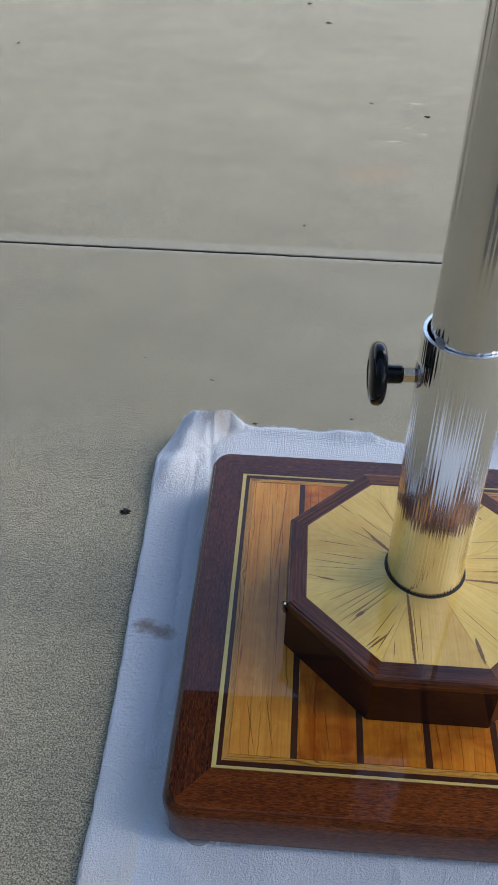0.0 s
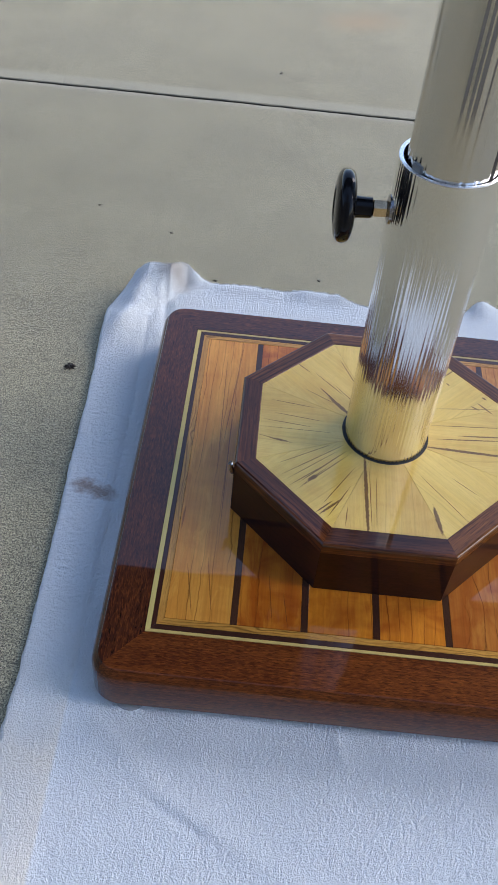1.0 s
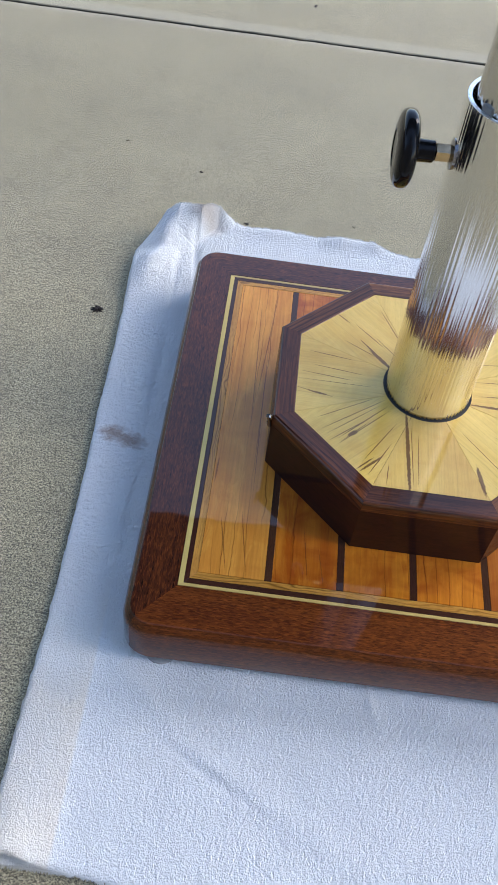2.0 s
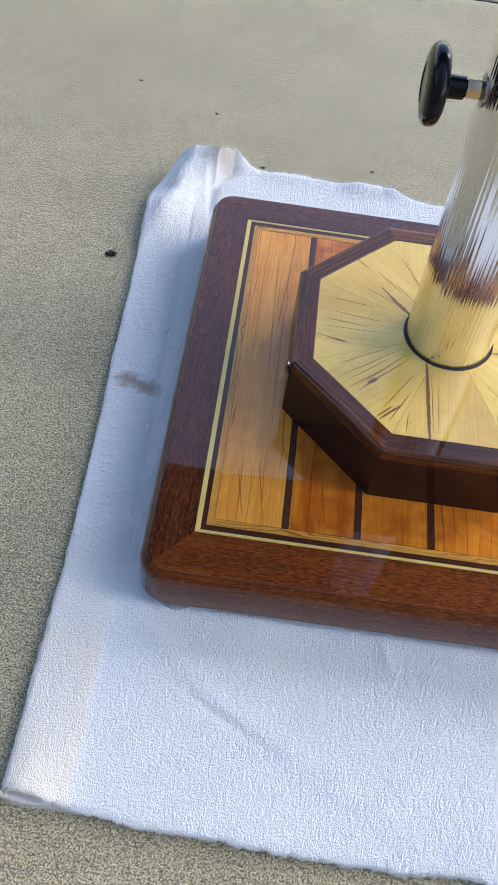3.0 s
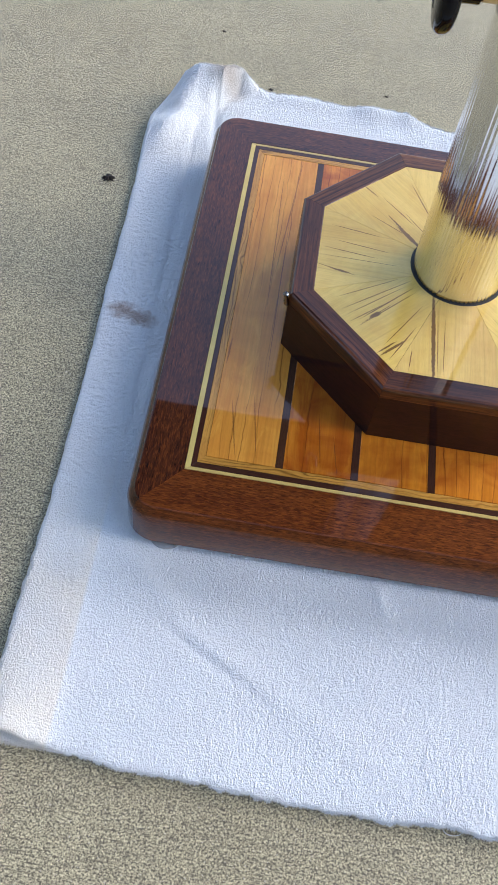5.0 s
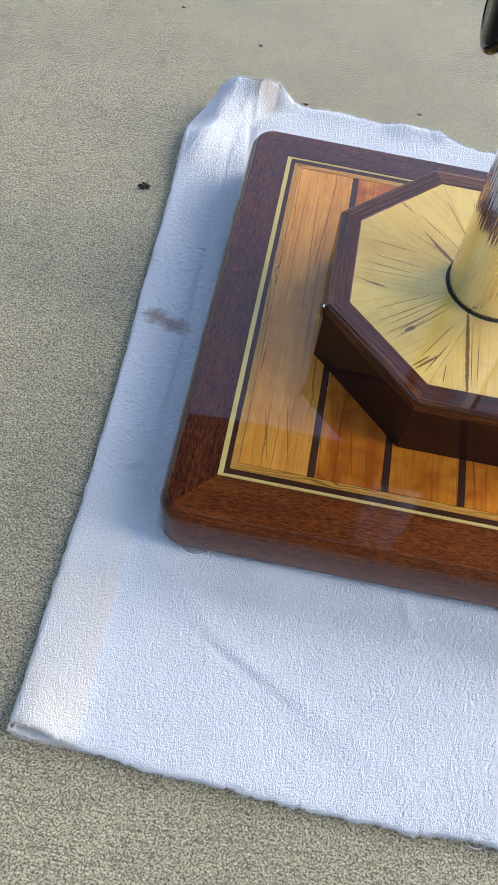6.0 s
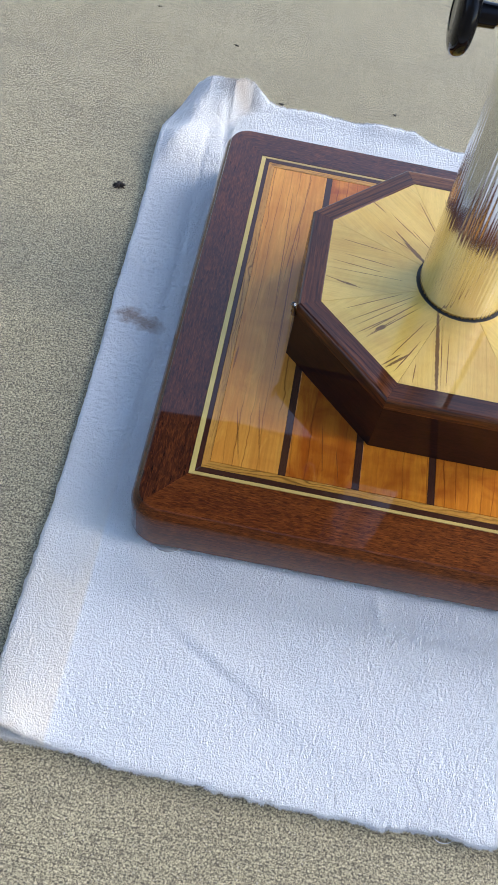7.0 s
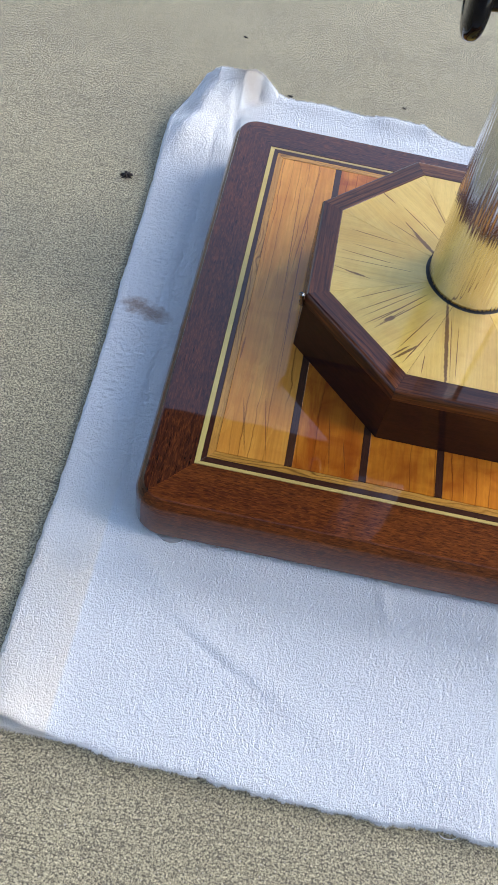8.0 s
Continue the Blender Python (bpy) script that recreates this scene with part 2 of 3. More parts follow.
def concrete():
    m, nt, b = material("concrete")
    p = plane_position(nt)
    big = noise_tex(nt, p, 2.3, 4.0, 0.55)
    mid = noise_tex(nt, p, 14.0, 4.0, 0.55)
    broom = noise_tex(nt, vec(nt, "MULTIPLY", p, (34, 300, 1)), 1.0, 3.0, 0.6)
    grit = noise_tex(nt, p, 640.0, 2.0, 0.6)
    sand = noise_tex(nt, vec(nt, "MULTIPLY", p, (0.8, 1.25, 1)), 1300.0, 2.0, 0.6)
    y = node(nt, "SeparateXYZ", {0: p}).outputs[1]
    near = ramp(nt, math_node(nt, "ABSOLUTE", math_node(nt, "SUBTRACT", y, 0.925)), 0.018, 0.032, 1.0, 0.0)
    rough_part = math_node(nt, "SUBTRACT", 1.0, math_node(nt, "MULTIPLY", near, 0.3))
    col = mix(nt, ramp(nt, big, 0.3, 0.7), (0.358, 0.314, 0.192), (0.418, 0.372, 0.237))
    worn = noise_tex(nt, vec(nt, "MULTIPLY", p, (3.2, 9.0, 1)), 1.0, 5.0, 0.65)
    col = mix(nt, ramp(nt, worn, 0.45, 0.7, 0.0, 0.3), col, (0.2, 0.178, 0.125))
    col = mix(nt, ramp(nt, noise_tex(nt, vec(nt, "MULTIPLY", p, (60, 120, 1)), 1.0, 3.0, 0.6), 0.5, 0.72, 0.0, 0.22), col, (0.16, 0.14, 0.095))
    col = mix(nt, ramp(nt, mid, 0.35, 0.75, 0.0, 0.25), col, (0.21, 0.184, 0.122))
    col = mix(nt, math_node(nt, "MULTIPLY", ramp(nt, broom, 0.5, 0.66, 0.0, 0.3), rough_part), col, (0.17, 0.149, 0.1))
    tone = math_node(nt, "MULTIPLY", ramp(nt, grit, 0.36, 0.64, 1.6, 0.42), math_node(nt, "MULTIPLY", ramp(nt, sand, 0.36, 0.64, 1.15, 0.85), ramp(nt, noise_tex(nt, p, 330.0, 2.0, 0.5), 0.36, 0.64, 1.15, 0.85)))
    col = node(nt, "HueSaturation", {"Hue": 0.5, "Saturation": 1.0, "Value": tone, "Fac": rough_part, "Color": col}).outputs[0]
    pit = math_node(nt, "MULTIPLY", ramp(nt, noise_tex(nt, vec(nt, "MULTIPLY", p, (0.9, 1.1, 1)), 600.0, 2.0, 0.5), 0.57, 0.6), rough_part)
    hole = math_node(nt, "MULTIPLY", ramp(nt, noise_tex(nt, vec(nt, "ADD", p, (7.7, 3.3, 0)), 430.0, 2.0, 0.5), 0.6, 0.64, 0.0, 0.7), rough_part)
    col = mix(nt, math_node(nt, "MAXIMUM", math_node(nt, "MULTIPLY", pit, 0.9), hole), col, (0.06, 0.05, 0.032))
    groove = noise_tex(nt, vec(nt, "MULTIPLY", p, (45, 620, 1)), 1.0, 2.0, 0.5)
    patch = ramp(nt, noise_tex(nt, p, 11.0, 2.0), 0.42, 0.6)
    col = mix(nt, math_node(nt, "MULTIPLY", math_node(nt, "MULTIPLY", ramp(nt, groove, 0.6, 0.66, 0.0, 0.65), patch), rough_part), col, (0.07, 0.058, 0.037))
    speck = math_node(nt, "MULTIPLY", ramp(nt, noise_tex(nt, vec(nt, "MULTIPLY", p, (0.8, 1.0, 1)), 190.0, 3.0, 0.6), 0.56, 0.64, 0.0, 0.42), rough_part)
    col = mix(nt, speck, col, (0.1, 0.086, 0.058))
    grain = math_node(nt, "MULTIPLY", ramp(nt, noise_tex(nt, vec(nt, "ADD", p, (4.1, 2.3, 0)), 480.0, 2.0, 0.5), 0.66, 0.7, 0.0, 0.6), rough_part)
    col = mix(nt, grain, col, (0.62, 0.56, 0.45))
    col = mix(nt, math_node(nt, "MULTIPLY", near, 0.3), col, (0.42, 0.39, 0.31))
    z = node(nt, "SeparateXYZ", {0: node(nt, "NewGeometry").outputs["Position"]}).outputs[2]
    # joint coloured dark by depth: dirt, and the groove's shade with it
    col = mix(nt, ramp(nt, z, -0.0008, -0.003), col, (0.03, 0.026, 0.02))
    rust = streaks(nt, [(-0.06, 1.30, 0.1, 1.36, 0.05), (0.72, 0.45, 0.86, 0.5, 0.06)], 0.5, 16.0, 0.9)
    col = mix(nt, math_node(nt, "MULTIPLY", rust, 0.35), col, (0.42, 0.24, 0.11))
    pale = streaks(nt, [(0.125, 1.80, 0.165, 1.80, 0.006), (0.10, 1.62, 0.12, 1.62, 0.004), (0.05, 1.52, 0.09, 1.53, 0.004), (0.14, 1.58, 0.16, 1.575, 0.004)], 0.5, 60.0)
    col = mix(nt, math_node(nt, "MULTIPLY", pale, 0.5), col, (0.62, 0.6, 0.53))
    nt.links.new(col, b.inputs["Base Color"])
    b.inputs["Roughness"].default_value = 0.72
    h = math_node(nt, "SUBTRACT", math_node(nt, "MULTIPLY", broom, 0.5), grit)
    bump(nt, b, math_node(nt, "MULTIPLY", h, rough_part), 0.35, 0.001)
    return m


def terry():
    m, nt, b = material("terry_cotton")
    p = node(nt, "NewGeometry").outputs["Position"]
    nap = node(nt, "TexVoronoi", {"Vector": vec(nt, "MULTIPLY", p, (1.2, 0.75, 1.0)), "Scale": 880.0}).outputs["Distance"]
    fuzz = noise_tex(nt, p, 1100.0, 3.0, 0.6)
    soft = noise_tex(nt, p, 9.0, 3.0, 0.5)
    col = mix(nt, ramp(nt, soft, 0.35, 0.65), (0.66, 0.716, 0.735), (0.693, 0.737, 0.75))
    # gaps between the loops coloured darker, in place of shade in the pile
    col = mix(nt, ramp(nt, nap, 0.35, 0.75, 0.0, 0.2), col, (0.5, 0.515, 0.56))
    stain = streaks(nt, [(-0.317, -0.001, -0.282, -0.008, 0.0105), (-0.301, -0.007, -0.265, -0.0135, 0.0100)], 0.8, 150.0, 0.6)
    col = mix(nt, math_node(nt, "MULTIPLY", stain, 0.8), col, (0.3, 0.215, 0.17))
    px = node(nt, "SeparateXYZ", {0: p})
    edge = math_node(nt, "ADD", px.outputs[0], math_node(nt, "MULTIPLY", fuzz, 0.003))
    beige = math_node(nt, "MULTIPLY", ramp(nt, edge, -0.2675, -0.2645, 1.0, 0.0), ramp(nt, math_node(nt, "ADD", px.outputs[1], math_node(nt, "MULTIPLY", soft, 0.12)), -0.08, -0.22))
    beige = math_node(nt, "MULTIPLY", beige, ramp(nt, noise_tex(nt, p, 22.0, 2.0), 0.25, 0.65, 0.55, 1.0))
    col = mix(nt, math_node(nt, "MULTIPLY", beige, 0.7), col, (0.72, 0.668, 0.56))
    # grey-beige on the raised corner: discolouring plus the flap's shade put into colour
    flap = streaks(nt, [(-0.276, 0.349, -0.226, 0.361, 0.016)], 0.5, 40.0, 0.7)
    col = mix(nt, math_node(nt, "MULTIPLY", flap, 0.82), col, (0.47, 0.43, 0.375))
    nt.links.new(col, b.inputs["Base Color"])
    b.inputs["Roughness"].default_value = 0.95
    b.inputs["Specular IOR Level"].default_value = 0.15
    b.inputs["Sheen Weight"].default_value = 0.3
    b.inputs["Sheen Roughness"].default_value = 0.5
    h = math_node(nt, "SUBTRACT", fuzz, nap)
    bump(nt, b, h, 0.7, 0.0016)
    return m


def metal(name, colour, rough):
    m, nt, b = material(name)
    ob = node(nt, "TexCoord").outputs["Object"]
    b.inputs["Metallic"].default_value = 1.0
    n1 = noise_tex(nt, vec(nt, "MULTIPLY", ob, (900, 900, 3)), 1.0, 2.0)
    n2 = noise_tex(nt, ob, 60.0, 3.0)
    nt.links.new(mix(nt, n2, tuple(c * 0.93 for c in colour), colour), b.inputs["Base Color"])
    nt.links.new(ramp(nt, n1, 0.3, 0.7, rough * 0.8, rough * 1.3), b.inputs["Roughness"])
    return m


def plain(name, colour, rough, coat=0.0, scale=150.0, vary=0.12):
    m, nt, b = material(name)
    ob = node(nt, "TexCoord").outputs["Object"]
    n1 = noise_tex(nt, ob, scale, 4.0)
    nt.links.new(mix(nt, ramp(nt, n1, 0.3, 0.7), tuple(c * (1 - vary) for c in colour), tuple(min(1, c * (1 + vary)) for c in colour)), b.inputs["Base Color"])
    nt.links.new(ramp(nt, n1, 0.3, 0.7, rough * 0.85, min(1, rough * 1.15)), b.inputs["Roughness"])
    b.inputs["Coat Weight"].default_value = coat
    return m


CONCRETE = concrete()
TERRY = terry()
ALUMINIUM = metal("anodised_aluminium", (0.9, 0.89, 0.87), 0.12)
GREY_ALUMINIUM = metal("grey_anodised_aluminium", (0.7, 0.69, 0.67), 0.1)
DULL_STEEL = metal("dull_steel", (0.3, 0.3, 0.31), 0.22)
CUT_EDGE = metal("cut_aluminium", (0.9, 0.9, 0.9), 0.3)
STEEL = metal("bright_steel", (0.75, 0.74, 0.72), 0.14)
BRASS = metal("brass", (0.72, 0.53, 0.32), 0.16)
BLACK_PLASTIC = plain("black_plastic", (0.007, 0.007, 0.008), 0.1, 0.0)
BLACK_PLASTIC.node_tree.nodes["Principled BSDF"].inputs["Specular IOR Level"].default_value = 0.18
GREY_PLASTIC = plain("grey_plastic", (0.2, 0.215, 0.22), 0.35)
# stands in for the dark of the post gap and the tube's groove
GAP_BLACK = plain("gap_black", (0.014, 0.013, 0.012), 0.6)
CLEAR_PAD = plain("pale_foot", (0.3, 0.31, 0.31), 0.3)
DEBRIS = plain("dark_debris", (0.025, 0.02, 0.017), 0.8, 0, 900, 0.5)
# colours of the unseen blocks that shape light and reflections
UNSEEN_DARK = plain("unseen_dark", (0.045, 0.036, 0.03), 0.8, 0, 3.0)
UNSEEN_MID = plain("unseen_mid", (0.13, 0.12, 0.11), 0.8, 0, 3.0)
UNSEEN_PALE = plain("unseen_pale", (0.22, 0.2, 0.18), 0.8, 0, 3.0)

# ---- building helpers ----


def mesh_object(name, bm, mat, smooth=False):
    me = bpy.data.meshes.new(name)
    bmesh.ops.recalc_face_normals(bm, faces=bm.faces)
    bm.to_mesh(me)
    bm.free()
    me.materials.append(mat)
    if smooth:
        for p in me.polygons:
            p.use_smooth = True
        me.set_sharp_from_angle(angle=radians(32))
    return new(name, me)


def part(name, bm, mat, parent, label="", turn=0.0, smooth=False):
    """One mesh under a thing; turn: the direction of its grain in the plan, in degrees."""
    if turn:
        bmesh.ops.transform(bm, matrix=pose(0, 0, 0, 0, 0, -turn), verts=bm.verts)
    ob = mesh_object(name, bm, mat, smooth)
    ob.parent = parent
    ob.matrix_basis = pose(0, 0, 0, 0, 0, turn)
    return tagged(ob, label)


def inset(poly, d):
    """A convex polygon, anticlockwise, with its sides moved in by d."""
    n, out = len(poly), []
    for i in range(n):
        a, b, c = (Vector(poly[(i + k) % n]) for k in (-1, 0, 1))
        n1 = Vector((-(b - a).y, (b - a).x)).normalized()
        n2 = Vector((-(c - b).y, (c - b).x)).normalized()
        k = 1 + n1.dot(n2)
        out.append(tuple(b + (n1 + n2) * (d / k)))
    return out


def prism(poly, z0, z1, c=0.0004):
    """An upright block over a polygon with a small chamfer round its top."""
    bm = bmesh.new()
    rings = [[(x, y, z0) for x, y in poly], [(x, y, z1 - c) for x, y in poly], [(x, y, z1) for x, y in inset(poly, c)]]
    vs = [[bm.verts.new(co) for co in r] for r in rings]
    n = len(poly)
    for a, b in zip(vs, vs[1:]):
        for i in range(n):
            bm.faces.new((a[i], a[(i + 1) % n], b[(i + 1) % n], b[i]))
    bm.faces.new(vs[-1])
    bm.faces.new(vs[0][::-1])
    return bm


def loft(rings, caps=True):
    """Faces between rings of points that match one another."""
    bm = bmesh.new()
    vs = [[bm.verts.new(co) for co in r] for r in rings]
    n = len(rings[0])
    for a, b in zip(vs, vs[1:]):
        for i in range(n):
            j = (i + 1) % n
            bm.faces.new((a[i], a[j], b[j], b[i]))
    if caps:
        bm.faces.new(vs[0][::-1])
        bm.faces.new(vs[-1])
    return bm


def lathe(profile, steps=32, m=None):
    """A turned solid about z from (radius, height) pairs, placed by m."""
    rings = [[(r * math.cos(a), r * math.sin(a), z) for a in (2 * math.pi * k / steps for k in range(steps))] for r, z in profile]
    bm = loft(rings)
    if m is not None:
        bmesh.ops.transform(bm, matrix=m, verts=bm.verts)
    return bm


# ---- setting ----


def build_ground():
    rng = np.random.default_rng(3)
    prof = [(-60, 0), (-6, 0), (0.86, 0), (0.9104, -0.0003), (0.9112, -0.002), (0.9116, -0.03), (0.9180, -0.03), (0.9186, -0.002), (0.9198, -0.0003), (0.97, 0), (6, 0), (90, 0)]
    xs = [-70, -20, -6] + list(np.arange(-3, 3.001, 0.012)) + [6, 20, 70]
    bm = bmesh.new()
    last = None
    drift = 0.0
    for x in xs:
        drift = 0.9 * drift + rng.normal(0, 0.00018)
        col = []
        for k, (y, z) in enumerate(prof):
            j = drift + rng.normal(0, 0.0004) if 3 <= k <= 8 else 0
            col.append(bm.verts.new((x, y + j, z)))
        if last:
            for k in range(len(prof) - 1):
                bm.faces.new((last[k], col[k], col[k + 1], last[k + 1]))
        last = col
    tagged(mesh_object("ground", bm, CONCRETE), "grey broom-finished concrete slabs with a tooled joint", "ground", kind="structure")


build_ground()


def block(name, a, b, mat, label, category):
    bm = bmesh.new()
    bmesh.ops.create_cube(bm, size=1)
    bmesh.ops.transform(bm, matrix=Matrix.Translation([(p + q) / 2 for p, q in zip(a, b)]) @ Matrix.Diagonal([q - p for p, q in zip(a, b)] + [1]), verts=bm.verts)
    return tagged(mesh_object(name, bm, mat), label, category, kind="structure")


# added out of view, so that left-facing edges reflect something dark
block("left_blocker", (-5.3, -4.6, 0), (-5.1, 3.0, 1.8), UNSEEN_DARK, "unseen dark block added to darken reflections from the left", "wall")
# added out of view only to carry the overhead slab
block("right_prop", (5.1, 0.1, 0), (5.3, 1.4, 2.4), UNSEEN_PALE, "unseen block added to hold up the overhead slab", "wall")
# added out of view to hold back light from the towel's front
block("rear_blocker", (-3.3, -2.4, 0), (1.2, -2.2, 2.4), UNSEEN_PALE, "unseen block behind the viewer, added to dim the front", "wall")
# stands in for the viewer's body, which darkens the upper tube's reflection
block("viewer_blocker", (-0.34, -1.2, 0), (0.14, -1.02, 2.4), UNSEEN_MID, "unseen dark block standing in for the viewer's body", "wall")
# added overhead, sized so that the front boards reflect dark instead of sky
block("ceiling", (-5.5, 0.0, 2.4), (5.5, 1.45, 2.6), UNSEEN_DARK, "unseen dark slab overhead, added to darken the varnish's reflection", "ceiling")

# ---- towel ----


def interp(x, xs, ys):
    return np.interp(x, xs, ys)


def smooth_noise(x, y, scale, seed):
    """Value noise on arrays, -1 to 1."""
    rng = np.random.default_rng(seed)
    table = rng.uniform(-1, 1, (512, 512))
    u, v = x * scale, y * scale
    i, j = np.floor(u).astype(int), np.floor(v).astype(int)
    fu, fv = u - i, v - j
    fu, fv = fu * fu * (3 - 2 * fu), fv * fv * (3 - 2 * fv)
    g = lambda a, b: table[a % 512, b % 512]
    return (g(i, j) * (1 - fu) + g(i + 1, j) * fu) * (1 - fv) + (g(i, j + 1) * (1 - fu) + g(i + 1, j + 1) * fu) * fv


def left_edge(y):
    return interp(y, [-0.44, -0.33, -0.22, -0.05, 0.03, 0.136, 0.25, 0.295, 0.33, 0.36, 0.40], [-0.3175, -0.319, -0.317, -0.320, -0.324, -0.326, -0.331, -0.332, -0.316, -0.303, -0.297])


def front_edge(x):
    return interp(x, [-0.33, -0.312, -0.302, -0.294, -0.283, -0.274, -0.26, -0.235, -0.2075, -0.17, -0.11, -0.04, 0.08, 0.33], [-0.4200, -0.4180, -0.4165, -0.4170, -0.4212, -0.4222, -0.4248, -0.4276, -0.4299, -0.431, -0.432, -0.436, -0.435, -0.43])


def back_edge(x):
    return interp(x, [-0.34, -0.305, -0.256, -0.236, -0.2, -0.10, -0.075, -0.037, 0.0, 0.02, 0.135, 0.165, 0.19, 0.33], [0.356, 0.360, 0.352, 0.369, 0.370, 0.366, 0.370, 0.369, 0.356, 0.355, 0.352, 0.383, 0.377, 0.37])


def gauss(x, y, cx, cy, sx, sy, turn=0.0):
    c, s = math.cos(radians(turn)), math.sin(radians(turn))
    u, v = (x - cx) * c + (y - cy) * s, -(x - cx) * s + (y - cy) * c
    return np.exp(-0.5 * ((u / sx) ** 2 + (v / sy) ** 2))


def towel_height(x, y):
    e = x - left_edge(y)
    roll = 0.0011 / (1 + np.exp((e - 0.052) / 0.0026))
    roll = roll + 0.0105 * np.exp(-0.5 * ((e - 0.015) / np.where(e < 0.015, 0.012, 0.017)) ** 2) * np.exp(-(y + 0.42).clip(0) / 0.03)
    crease = -(0.0002 + 0.0006 * np.clip((y + 0.2) / 0.12, 0, 1)) * np.exp(-0.5 * ((e - 0.0545) / 0.003) ** 2)
    # the raised corner: a broad soft ridge, a valley beside it and an upright flap
    v = (back_edge(x) - y).clip(0)
    lip = interp(x, [-0.325, -0.305, -0.285, -0.266, -0.254, -0.247, -0.236, -0.226, -0.214, -0.2], [0.004, 0.013, 0.029, 0.037, 0.040, 0.039, 0.029, 0.018, 0.005, 0.0])
    right = 1 / (1 + np.exp(-(x + 0.250 + 0.45 * v) / 0.0045))
    peak = lip * (np.exp(-(v / 0.034) ** 1.5) * (1 - right) + np.exp(-(v / 0.0085) ** 1.5) * right)
    peak = peak + 0.016 * gauss(x, y, -0.297, 0.312, 0.0125, 0.036, -10) + 0.010 * gauss(x, y, -0.314, 0.262, 0.013, 0.026, -12)
    hollow = -0.006 * gauss(x, y, -0.306, 0.294, 0.008, 0.013, -40) - 0.001 * gauss(x, y, -0.266, 0.337, 0.005, 0.012, 45) - 0.003 * gauss(x, y, -0.257, 0.305, 0.004, 0.028, 6)
    back = 0.007 * gauss(x, y, -0.075, 0.366, 0.016, 0.012) + 0.006 * gauss(x, y, -0.03, 0.365, 0.018, 0.01) + 0.011 * gauss(x, y, 0.165, 0.378, 0.016, 0.014) + 0.004 * gauss(x, y, -0.16, 0.365, 0.03, 0.01)
    back = back + 0.0045 * np.maximum(0, smooth_noise(x + 9, y * 0.4, 34, 21)) * np.exp(-(back_edge(x) - y).clip(0) / 0.016) * np.clip((x + 0.2) / 0.03, 0, 1)
    folds = 0.0014 * gauss(x, y, -0.162, -0.331, 0.045, 0.007, -27) - 0.0015 * gauss(x, y, -0.164, -0.3375, 0.034, 0.0034, -29) + 0.0017 * gauss(x, y, -0.026, -0.266, 0.004, 0.012, 20)
    folds = folds + 0.002 * gauss(x, y, -0.215, -0.285, 0.03, 0.006, -40) + 0.001 * gauss(x, y, -0.08, -0.37, 0.05, 0.009, -28)
    crinkle = 0.0006 * smooth_noise(x * 0.8, y, 330, 41) * np.clip((0.21 - y) / 0.06, 0, 1) * np.clip((y + 0.28) / 0.15, 0, 1) * np.clip((-0.235 - x) / 0.02, 0, 1)
    under = crinkle + 0.0012 * smooth_noise(x, y, 14, 1) + 0.0003 * smooth_noise(x, y, 50, 2)
    flat = 0.0016 * (np.exp(-(y - front_edge(x)).clip(0) / 0.003) + np.exp(-(back_edge(x) - y).clip(0) / 0.003) + np.exp(-(0.33 - x).clip(0) / 0.003))
    return 0.0075 - flat + roll + crease + peak + hollow + back + folds + under


